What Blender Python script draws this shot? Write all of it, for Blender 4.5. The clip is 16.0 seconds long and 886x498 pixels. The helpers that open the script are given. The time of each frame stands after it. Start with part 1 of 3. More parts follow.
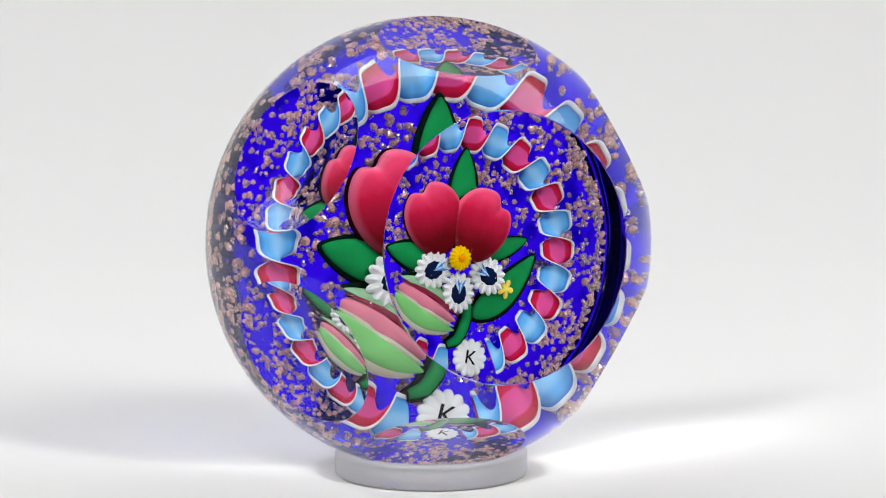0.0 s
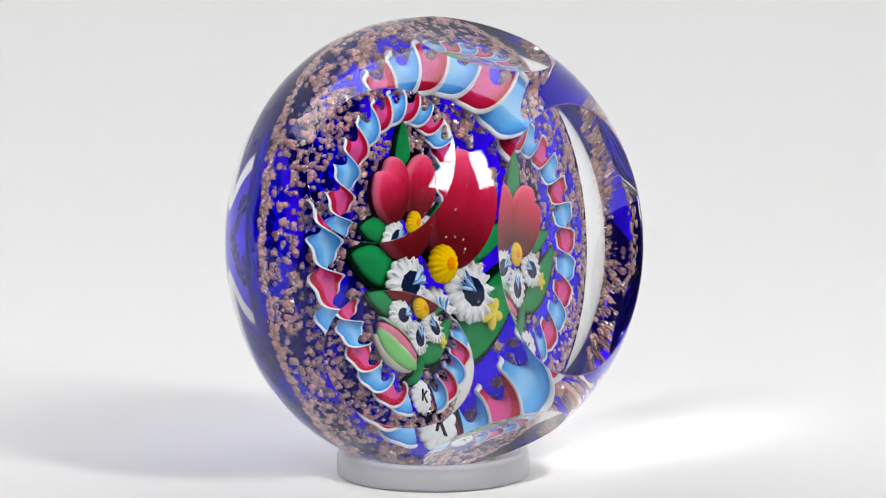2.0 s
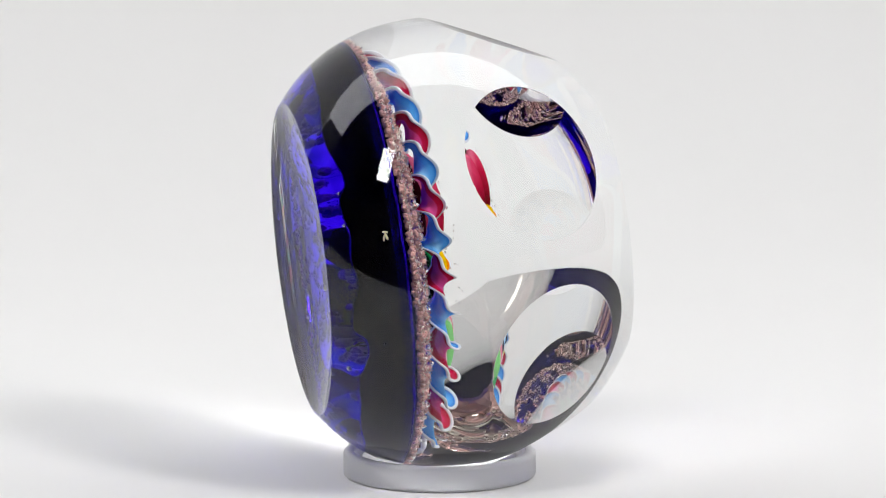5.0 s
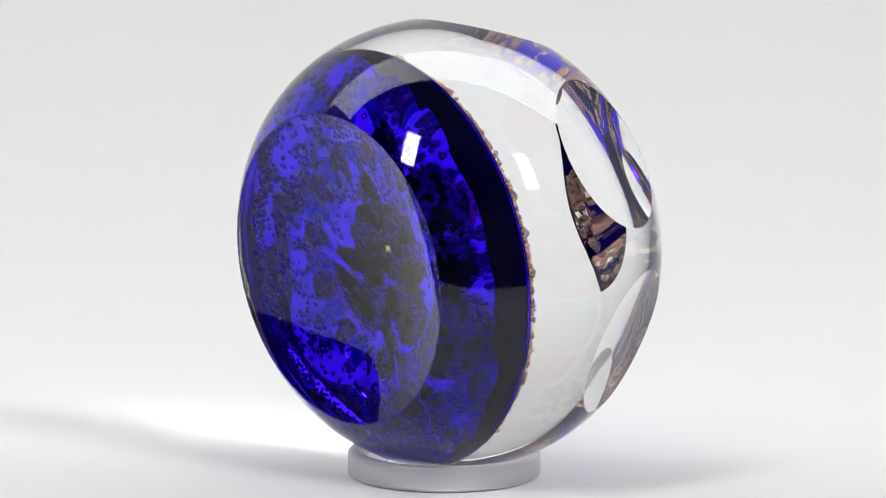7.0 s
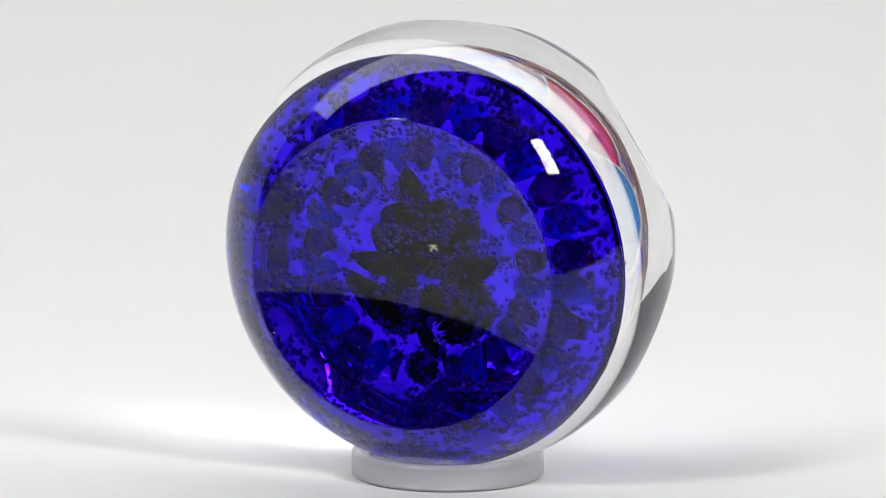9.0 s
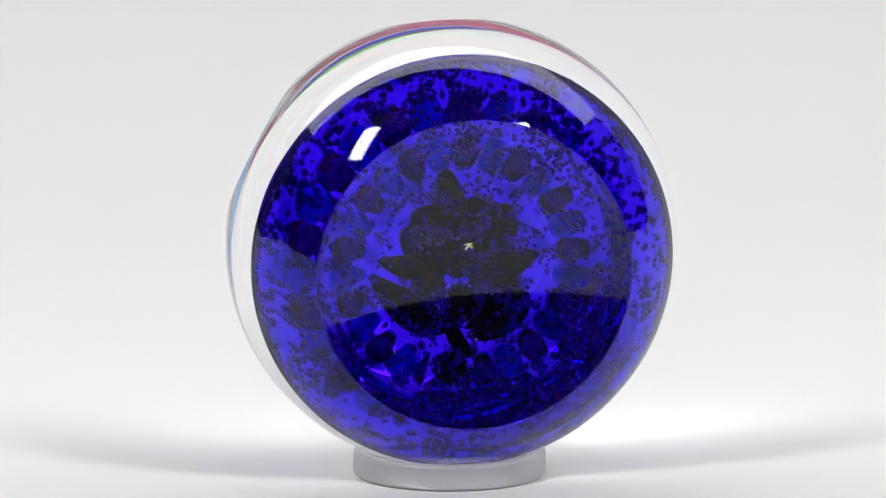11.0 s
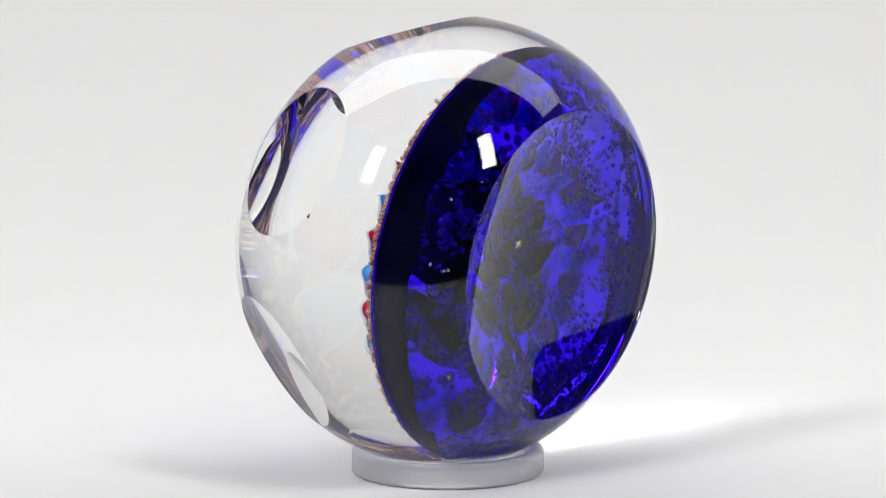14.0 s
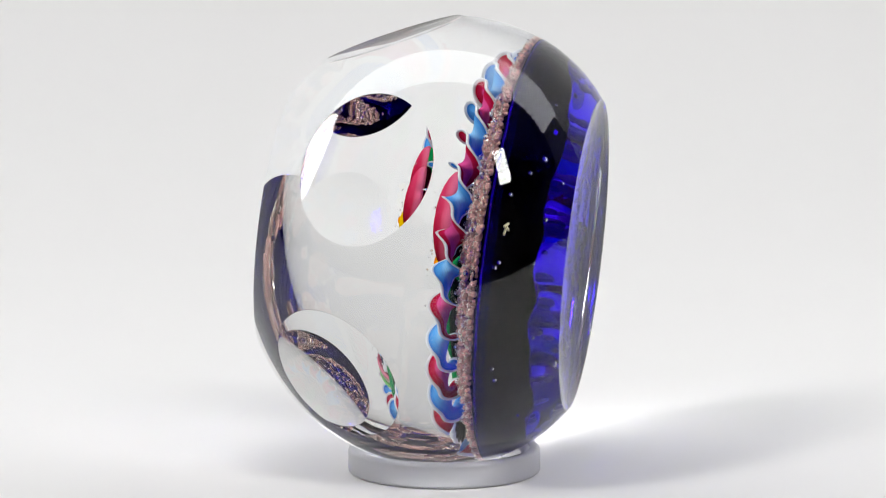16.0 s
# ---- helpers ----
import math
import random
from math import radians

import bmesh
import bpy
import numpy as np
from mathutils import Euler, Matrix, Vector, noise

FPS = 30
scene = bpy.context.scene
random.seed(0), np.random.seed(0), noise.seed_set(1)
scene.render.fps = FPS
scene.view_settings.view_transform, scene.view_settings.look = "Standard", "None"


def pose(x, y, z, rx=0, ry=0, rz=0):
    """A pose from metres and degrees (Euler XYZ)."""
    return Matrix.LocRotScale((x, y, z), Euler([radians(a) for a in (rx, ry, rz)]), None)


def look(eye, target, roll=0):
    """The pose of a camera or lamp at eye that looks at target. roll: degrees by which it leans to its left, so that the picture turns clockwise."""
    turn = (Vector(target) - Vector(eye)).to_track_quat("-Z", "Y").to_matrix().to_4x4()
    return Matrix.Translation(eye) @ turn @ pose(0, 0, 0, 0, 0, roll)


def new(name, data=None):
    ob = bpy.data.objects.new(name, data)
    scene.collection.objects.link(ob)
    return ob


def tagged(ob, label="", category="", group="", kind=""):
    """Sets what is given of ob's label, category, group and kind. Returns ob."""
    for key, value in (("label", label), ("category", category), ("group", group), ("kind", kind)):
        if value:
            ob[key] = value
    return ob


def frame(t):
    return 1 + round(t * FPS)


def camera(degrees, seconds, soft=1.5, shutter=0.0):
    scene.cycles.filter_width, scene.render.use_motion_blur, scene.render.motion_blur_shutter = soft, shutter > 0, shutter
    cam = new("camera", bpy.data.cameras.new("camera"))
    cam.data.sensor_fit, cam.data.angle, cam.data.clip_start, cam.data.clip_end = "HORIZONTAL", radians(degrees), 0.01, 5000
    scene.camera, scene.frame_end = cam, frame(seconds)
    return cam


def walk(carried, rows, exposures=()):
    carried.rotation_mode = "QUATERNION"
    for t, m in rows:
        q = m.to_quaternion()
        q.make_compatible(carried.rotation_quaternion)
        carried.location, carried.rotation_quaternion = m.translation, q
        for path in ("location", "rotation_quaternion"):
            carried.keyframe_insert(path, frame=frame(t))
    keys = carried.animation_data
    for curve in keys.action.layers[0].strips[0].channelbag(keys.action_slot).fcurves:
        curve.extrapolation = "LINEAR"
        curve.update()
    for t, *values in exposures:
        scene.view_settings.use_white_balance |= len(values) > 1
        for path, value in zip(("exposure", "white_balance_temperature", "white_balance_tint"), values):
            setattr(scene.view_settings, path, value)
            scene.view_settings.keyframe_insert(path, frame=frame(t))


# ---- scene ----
cam = camera(10.0, 16.0, soft=1.0)
EYE, TARGET = (0.00047, -0.8705, 0.17762), (0.00047, 0.0, 0.03965)
walk(cam, [(0.0, look(EYE, TARGET)), (16.0, look(EYE, TARGET))])

# the turntable's motion: degrees at 0 s and degrees a second; the tilt and lean of the weight on its ring
SPIN0, SPIN, TILT, LEAN = 28.19, 14.56, -6.17, 6.65
WEIGHT_AT = (-0.00197, -0.00018, 0.04093)
RING_AT = (-0.00156, 0.00044, 0.0)

# ---- light ----
world = bpy.data.worlds.new("world")
world.use_nodes = True
scene.world = world
world.node_tree.nodes["Background"].inputs[0].default_value = (0.98, 0.99, 1.0, 1)
world.node_tree.nodes["Background"].inputs[1].default_value = 3.15


def softbox(eye, target, w, h, power, tone=(1.0, 0.985, 0.975)):
    lamp = bpy.data.lights.new("softbox", "AREA")
    lamp.shape, lamp.size, lamp.size_y, lamp.energy, lamp.color = "RECTANGLE", w, h, power, tone
    ob = new("softbox_lamp", lamp)
    ob.matrix_world = look(eye, target)
    return ob


softbox((-0.95, -0.89, 1.20), (0, 0.20, 0.05), 0.24, 0.52, 11.0)
softbox((1.00, -0.90, 1.14), (0, 0.20, 0.05), 0.24, 0.52, 11.0)
scene.view_settings.exposure = 0.0


# ---- materials ----
def material(name):
    m = bpy.data.materials.new(name)
    m.use_nodes = True
    nt = m.node_tree
    return m, nt, nt.nodes["Principled BSDF"]


def simple(name, colour, rough=0.5, metal=0.0, spec=0.5, vary=0.0, scale=400.0, bump=0.0, bump_scale=2000.0, pieces=0.0):
    """A plain surface with noise in its colour, relief, and, where asked, a shade of its own for each loose piece."""
    m, nt, b = material(name)
    b.inputs["Base Color"].default_value = (*colour, 1)
    b.inputs["Roughness"].default_value = rough
    b.inputs["Metallic"].default_value = metal
    b.inputs["Specular IOR Level"].default_value = spec
    co = nt.nodes.new("ShaderNodeTexCoord")
    if vary:
        n = nt.nodes.new("ShaderNodeTexNoise")
        n.inputs["Scale"].default_value, n.inputs["Detail"].default_value = scale, 5
        nt.links.new(co.outputs["Object"], n.inputs["Vector"])
        fac = n.outputs[0]
        if pieces:
            geo = nt.nodes.new("ShaderNodeNewGeometry")
            mixf = nt.nodes.new("ShaderNodeMath")
            mixf.operation = "MULTIPLY_ADD"
            mixf.inputs[1].default_value = pieces
            nt.links.new(geo.outputs["Random Per Island"], mixf.inputs[0])
            nt.links.new(n.outputs[0], mixf.inputs[2])
            fac = mixf.outputs[0]
        ramp = nt.nodes.new("ShaderNodeMixRGB")
        ramp.inputs[1].default_value = (*[c * (1 - vary) for c in colour], 1)
        ramp.inputs[2].default_value = (*[min(1, c * (1 + vary)) for c in colour], 1)
        nt.links.new(fac, ramp.inputs[0])
        nt.links.new(ramp.outputs[0], b.inputs["Base Color"])
    if bump:
        v = nt.nodes.new("ShaderNodeTexVoronoi")
        v.inputs["Scale"].default_value = bump_scale
        nt.links.new(co.outputs["Object"], v.inputs["Vector"])
        bp = nt.nodes.new("ShaderNodeBump")
        bp.inputs["Strength"].default_value, bp.inputs["Distance"].default_value = bump, 0.0004
        nt.links.new(v.outputs["Distance"], bp.inputs["Height"])
        nt.links.new(bp.outputs[0], b.inputs["Normal"])
    return m


def clear_glass(name, colour=(1, 1, 1), ior=1.5, rough=0.0):
    m = bpy.data.materials.new(name)
    m.use_nodes = True
    nt = m.node_tree
    nt.nodes.remove(nt.nodes["Principled BSDF"])
    g = nt.nodes.new("ShaderNodeBsdfGlass")
    g.inputs["Color"].default_value, g.inputs["IOR"].default_value, g.inputs["Roughness"].default_value = (*colour, 1), ior, rough
    nt.links.new(g.outputs[0], nt.nodes["Material Output"].inputs["Surface"])
    return m


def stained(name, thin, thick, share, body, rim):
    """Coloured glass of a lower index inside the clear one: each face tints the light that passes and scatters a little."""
    m = bpy.data.materials.new(name)
    m.use_nodes = True
    nt = m.node_tree
    nt.nodes.remove(nt.nodes["Principled BSDF"])
    co = nt.nodes.new("ShaderNodeTexCoord")
    n = nt.nodes.new("ShaderNodeTexNoise")
    n.inputs["Scale"].default_value, n.inputs["Detail"].default_value, n.inputs["Roughness"].default_value = 170, 3, 0.5
    nt.links.new(co.outputs["Object"], n.inputs["Vector"])
    ramp = nt.nodes.new("ShaderNodeValToRGB")
    ramp.color_ramp.elements[0].position, ramp.color_ramp.elements[1].position = 0.33, 0.47
    ramp.color_ramp.elements[0].color, ramp.color_ramp.elements[1].color = (*thick, 1), (*thin, 1)
    nt.links.new(n.outputs[0], ramp.inputs[0])
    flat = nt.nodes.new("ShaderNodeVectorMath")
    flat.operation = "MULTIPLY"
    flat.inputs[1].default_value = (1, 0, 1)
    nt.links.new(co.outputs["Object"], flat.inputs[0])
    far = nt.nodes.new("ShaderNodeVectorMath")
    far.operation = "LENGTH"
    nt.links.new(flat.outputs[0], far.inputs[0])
    # darkness seen side-on is put into the tint: dimmer towards the rim
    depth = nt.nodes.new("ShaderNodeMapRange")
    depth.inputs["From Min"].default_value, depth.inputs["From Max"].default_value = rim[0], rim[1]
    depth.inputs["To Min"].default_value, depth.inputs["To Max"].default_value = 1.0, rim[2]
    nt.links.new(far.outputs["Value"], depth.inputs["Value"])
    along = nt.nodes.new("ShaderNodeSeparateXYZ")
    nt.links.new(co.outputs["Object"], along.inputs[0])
    # dimmed further on the turned-back edge; the sheet itself is evenly thin
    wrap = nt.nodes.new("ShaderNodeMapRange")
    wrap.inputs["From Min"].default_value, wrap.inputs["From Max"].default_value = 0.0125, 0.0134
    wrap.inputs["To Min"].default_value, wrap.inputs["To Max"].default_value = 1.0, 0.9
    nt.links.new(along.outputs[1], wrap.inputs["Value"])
    edge_dim = nt.nodes.new("ShaderNodeMath")
    edge_dim.operation = "MULTIPLY"
    nt.links.new(depth.outputs[0], edge_dim.inputs[0])
    nt.links.new(wrap.outputs[0], edge_dim.inputs[1])
    dimmed = nt.nodes.new("ShaderNodeMixRGB")
    dimmed.blend_type, dimmed.inputs[0].default_value = "MULTIPLY", 1.0
    nt.links.new(ramp.outputs[0], dimmed.inputs[1])
    nt.links.new(edge_dim.outputs[0], dimmed.inputs[2])
    tr = nt.nodes.new("ShaderNodeBsdfRefraction")
    tr.inputs["IOR"].default_value, tr.inputs["Roughness"].default_value = 0.90, 0.0
    nt.links.new(dimmed.outputs[0], tr.inputs[0])
    tl = nt.nodes.new("ShaderNodeBsdfTranslucent")
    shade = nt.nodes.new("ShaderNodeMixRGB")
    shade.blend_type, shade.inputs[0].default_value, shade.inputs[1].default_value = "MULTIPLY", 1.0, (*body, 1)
    nt.links.new(edge_dim.outputs[0], shade.inputs[2])
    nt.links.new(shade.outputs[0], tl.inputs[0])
    mix = nt.nodes.new("ShaderNodeMixShader")
    mix.inputs[0].default_value = share
    nt.links.new(tr.outputs[0], mix.inputs[1])
    nt.links.new(tl.outputs[0], mix.inputs[2])
    nt.links.new(mix.outputs[0], nt.nodes["Material Output"].inputs["Surface"])
    return m


PAPER = simple("white_sweep", (0.80, 0.797, 0.792), 0.75, spec=0.2, vary=0.015, scale=5)
ROOM = simple("dark_room_paint", (0.05, 0.05, 0.055), 0.8, vary=0.1, scale=3)
GLASS = clear_glass("lead_crystal", (0.992, 0.998, 0.994), 1.5)
AIR = clear_glass("air_bubble", (1, 1, 1), 0.667)
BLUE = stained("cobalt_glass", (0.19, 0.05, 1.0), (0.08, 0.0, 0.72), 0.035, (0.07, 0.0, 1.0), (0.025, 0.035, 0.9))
WHITE = simple("white_glass", (0.78, 0.80, 0.83), 0.3, spec=0.0, vary=0.05, scale=600)
# near-black colour for piece backs, standing in for their unlit silhouettes
DARK_BACK = simple("dark_silhouette_back", (0.004, 0.004, 0.006), 0.5, spec=0.0, vary=0.3, scale=900)
ICE = simple("ice_blue_glass", (0.42, 0.66, 0.92), 0.5, spec=0.0, vary=0.1, scale=600)
NAVY = simple("navy_glass", (0.005, 0.012, 0.05), 0.3, spec=0.0, vary=0.4, scale=900)
STEEL = simple("steel_blue_glass", (0.10, 0.25, 0.62), 0.3, spec=0.0, vary=0.2, scale=900)
GREEN = simple("green_glass", (0.008, 0.26, 0.07), 0.25, spec=0.0, vary=0.3, scale=260)
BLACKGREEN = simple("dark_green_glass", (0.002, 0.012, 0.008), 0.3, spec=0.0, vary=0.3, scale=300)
LIME = simple("pale_green_glass", (0.22, 0.62, 0.20), 0.3, spec=0.0, vary=0.25, scale=260)
CREAM = simple("cream_glass", (0.66, 0.64, 0.52), 0.35, spec=0.0, vary=0.1, scale=500)
ROSE = simple("rose_glass", (0.72, 0.22, 0.32), 0.3, spec=0.0, vary=0.3, scale=350)
CRIMSON = simple("crimson_glass", (0.22, 0.02, 0.05), 0.4, spec=0.0, vary=0.3, scale=600)
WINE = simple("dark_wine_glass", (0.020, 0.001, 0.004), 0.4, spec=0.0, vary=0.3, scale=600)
PALE = simple("grey_green_glass", (0.27, 0.50, 0.30), 0.35, spec=0.0, vary=0.25, scale=350)
YELLOW = simple("yellow_glass", (0.90, 0.52, 0.0), 0.35, spec=0.0, vary=0.25, scale=900)
ORANGE = simple("orange_glass", (0.85, 0.25, 0.0), 0.35, spec=0.0, vary=0.2, scale=900)
STRAW = simple("straw_glass", (0.74, 0.62, 0.10), 0.35, spec=0.0, vary=0.3, scale=900)
GOLD = simple("gold_cane", (0.95, 0.86, 0.55), 0.4, spec=0.0, vary=0.1, scale=900)
INK = simple("black_cane", (0.01, 0.01, 0.012), 0.4, spec=0.0, vary=0.2, scale=900)
COPPER = simple("aventurine", (0.65, 0.37, 0.34), 0.4, metal=0.2, spec=0.0, vary=0.45, scale=900, bump=0.9, bump_scale=2600, pieces=0.5)


def half_clear(m, low, high):
    """Glass crumbs that let part of the light through, each its own share."""
    nt = m.node_tree
    geo = nt.nodes.new("ShaderNodeNewGeometry")
    share = nt.nodes.new("ShaderNodeMapRange")
    share.inputs["To Min"].default_value, share.inputs["To Max"].default_value = low, high
    nt.links.new(geo.outputs["Random Per Island"], share.inputs["Value"])
    nt.links.new(share.outputs[0], nt.nodes["Principled BSDF"].inputs["Alpha"])


half_clear(COPPER, 0.5, 1.0)
FLAKE = simple("copper_flake", (1.0, 0.84, 0.74), 0.30, metal=1.0, vary=0.2, scale=900)


def petal_red():
    """Dark ruby low on the petal, pinker above and paler at the upper rim, with fine veins."""
    m, nt, b = material("ruby_petal")
    co = nt.nodes.new("ShaderNodeTexCoord")
    sep = nt.nodes.new("ShaderNodeSeparateXYZ")
    nt.links.new(co.outputs["UV"], sep.inputs[0])
    n = nt.nodes.new("ShaderNodeTexNoise")
    n.inputs["Scale"].default_value, n.inputs["Detail"].default_value = 350, 4
    nt.links.new(co.outputs["Object"], n.inputs["Vector"])
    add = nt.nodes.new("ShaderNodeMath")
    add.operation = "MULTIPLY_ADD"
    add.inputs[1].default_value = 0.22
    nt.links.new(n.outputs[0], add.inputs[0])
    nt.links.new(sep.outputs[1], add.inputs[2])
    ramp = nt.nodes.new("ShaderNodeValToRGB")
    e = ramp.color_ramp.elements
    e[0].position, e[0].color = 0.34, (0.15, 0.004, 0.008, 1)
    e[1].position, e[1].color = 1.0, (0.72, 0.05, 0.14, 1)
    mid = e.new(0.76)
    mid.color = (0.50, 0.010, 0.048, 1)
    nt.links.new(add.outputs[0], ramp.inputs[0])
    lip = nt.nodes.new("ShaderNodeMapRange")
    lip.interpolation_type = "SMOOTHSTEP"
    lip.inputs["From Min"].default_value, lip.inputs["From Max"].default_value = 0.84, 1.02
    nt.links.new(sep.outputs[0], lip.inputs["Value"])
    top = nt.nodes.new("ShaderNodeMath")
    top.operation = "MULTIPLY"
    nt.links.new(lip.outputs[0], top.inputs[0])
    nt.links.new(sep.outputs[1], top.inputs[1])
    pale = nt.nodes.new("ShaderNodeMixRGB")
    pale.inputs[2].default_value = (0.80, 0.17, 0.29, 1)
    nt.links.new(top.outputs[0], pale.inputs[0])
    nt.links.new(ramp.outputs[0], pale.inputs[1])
    nt.links.new(pale.outputs[0], b.inputs["Base Color"])
    b.inputs["Roughness"].default_value = 0.6
    b.inputs["Specular IOR Level"].default_value = 0.0
    return m


RUBY = petal_red()


def banded(name, edge, mid, core, step):
    """Cane glass that changes softly across the ribbon's width."""
    m, nt, b = material(name)
    co = nt.nodes.new("ShaderNodeTexCoord")
    sep = nt.nodes.new("ShaderNodeSeparateXYZ")
    nt.links.new(co.outputs["UV"], sep.inputs[0])
    n = nt.nodes.new("ShaderNodeTexNoise")
    n.inputs["Scale"].default_value, n.inputs["Detail"].default_value = 420, 4
    nt.links.new(co.outputs["Object"], n.inputs["Vector"])
    add = nt.nodes.new("ShaderNodeMath")
    add.operation = "MULTIPLY_ADD"
    add.inputs[1].default_value = 0.12
    nt.links.new(n.outputs[0], add.inputs[0])
    nt.links.new(sep.outputs[0], add.inputs[2])
    ramp = nt.nodes.new("ShaderNodeValToRGB")
    ramp.color_ramp.interpolation = "EASE"
    e = ramp.color_ramp.elements
    e[0].position, e[0].color = step[0], (*core, 1)
    e[1].position, e[1].color = 1.0, (*edge, 1)
    k = e.new(step[1])
    k.color = (*mid, 1)
    nt.links.new(add.outputs[0], ramp.inputs[0])
    nt.links.new(ramp.outputs[0], b.inputs["Base Color"])
    b.inputs["Roughness"].default_value, b.inputs["Specular IOR Level"].default_value = 0.6, 0.0
    return m


PINK = banded("pink_cane", (0.42, 0.006, 0.035), (0.58, 0.012, 0.075), (0.72, 0.085, 0.33), (0.48, 0.62))
SKY = banded("sky_blue_cane", (0.05, 0.24, 0.70), (0.12, 0.44, 0.88), (0.30, 0.62, 0.95), (0.10, 0.66))


def frosted():
    m, nt, b = material("frosted_plastic")
    b.inputs["Base Color"].default_value = (0.74, 0.74, 0.77, 1)
    b.inputs["Roughness"].default_value = 0.32
    b.inputs["Subsurface Weight"].default_value = 0.5
    b.inputs["Subsurface Radius"].default_value = (0.003, 0.003, 0.003)
    b.inputs["Transmission Weight"].default_value = 0.5
    b.inputs["IOR"].default_value = 1.46
    co = nt.nodes.new("ShaderNodeTexCoord")
    n = nt.nodes.new("ShaderNodeTexNoise")
    n.inputs["Scale"].default_value, n.inputs["Detail"].default_value = 500, 4
    nt.links.new(co.outputs["Object"], n.inputs["Vector"])
    bp = nt.nodes.new("ShaderNodeBump")
    bp.inputs["Strength"].default_value, bp.inputs["Distance"].default_value = 0.1, 0.0003
    nt.links.new(n.outputs[0], bp.inputs["Height"])
    nt.links.new(bp.outputs[0], b.inputs["Normal"])
    return m


FROST = frosted()


# ---- mesh helpers ----
def thing(name, label, category, group=""):
    return tagged(new(name), label, category, group)


def part(name, bm, mats, parent=None, label="", smooth=True):
    me = bpy.data.meshes.new(name)
    bm.to_mesh(me)
    bm.free()
    for mat in mats if isinstance(mats, (list, tuple)) else [mats, DARK_BACK]:
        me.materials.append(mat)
    if smooth:
        me.polygons.foreach_set("use_smooth", [True] * len(me.polygons))
    ob = new(name, me)
    ob.parent = parent
    if label:
        tagged(ob, label)
    return ob


def lathe(profile, seg=96, closed=False):
    """A body of revolution about z from (radius, height) pairs."""
    bm = bmesh.new()
    rings = []
    for r, z in profile:
        rings.append([bm.verts.new((r * math.cos(2 * math.pi * i / seg), r * math.sin(2 * math.pi * i / seg), z)) for i in range(seg)])
    pairs = list(zip(rings, rings[1:])) + ([(rings[-1], rings[0])] if closed else [])
    for a, b in pairs:
        for i in range(seg):
            bm.faces.new((a[i], a[(i + 1) % seg], b[(i + 1) % seg], b[i]))
    bmesh.ops.recalc_face_normals(bm, faces=bm.faces)
    return bm


MM = 0.001


def lobe(outline, thick, rings=6, seg=72, back=0.35):
    """A domed, pillow-like piece in the x-z plane facing -y. outline(angle) gives its rim in mm; uv.x runs from heart to rim."""
    bm = bmesh.new()
    uv = bm.loops.layers.uv.new("uv")
    fr, up = {}, {}

    def ring(f, y):
        row = []
        for i in range(seg):
            x, z = outline(2 * math.pi * i / seg)
            v = bm.verts.new((x * f * MM, y * MM, z * f * MM))
            fr[v], up[v] = f, 0.5 + 0.5 * f * math.sin(2 * math.pi * i / seg)
            row.append(v)
        return row
    tip = bm.verts.new((0, -thick * MM, 0))
    fr[tip], up[tip] = 0.0, 0.5
    rows = [ring(math.sin(math.pi / 2 * k / rings), -thick * math.cos(math.pi / 2 * k / rings)) for k in range(1, rings + 1)]
    rows.append(ring(0.93, thick * back))
    foot = bm.verts.new((0, thick * back * MM, 0))
    fr[foot], up[foot] = 0.0, 0.5
    for i in range(seg):
        j = (i + 1) % seg
        bm.faces.new((tip, rows[0][j], rows[0][i]))
        for a, b in zip(rows, rows[1:]):
            bm.faces.new((a[i], a[j], b[j], b[i]))
        # back face coloured near-black so the piece is a silhouette from behind
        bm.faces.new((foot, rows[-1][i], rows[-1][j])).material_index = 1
    for f in bm.faces:
        for lp in f.loops:
            lp[uv].uv = (fr[lp.vert], up[lp.vert])
    bmesh.ops.recalc_face_normals(bm, faces=bm.faces)
    return bm


def lay(ob, x, z, y, turn=0.0, lean=0.0, swing=0.0):
    """Sets a piece at (x, z) mm at the depth y mm, turned clockwise as seen from the front."""
    ob.matrix_local = Matrix.Translation((x * MM, y * MM, z * MM)) @ pose(0, 0, 0, 0, turn, 0) @ pose(0, 0, 0, lean, 0, swing)
    return ob


def oval(rx, rz, scallops=0, depth=0.0, notch=0.0, notch_at=90.0, narrow=0.0):
    def outline(a):
        k = 1.0
        if scallops:
            k -= depth * (1 - abs(math.cos(a * scallops / 2)) ** 0.7)
        d = (math.degrees(a) - notch_at + 180) % 360 - 180
        k -= notch * math.exp(-(d / 13.0) ** 2)
        z = math.sin(a)
        return rx * k * math.cos(a) * (1 + narrow * z), rz * k * z
    return outline


def leaf_shape(length, width, bend=0.0, blunt=0.0):
    def outline(a):
        u = math.cos(a)
        s = math.sin(a)
        w = width / 2 * math.copysign(abs(s) ** 1.25, s) * (1.0 - 0.35 * u)
        return w + bend * (1 - u * u), length / 2 * u
    return outline


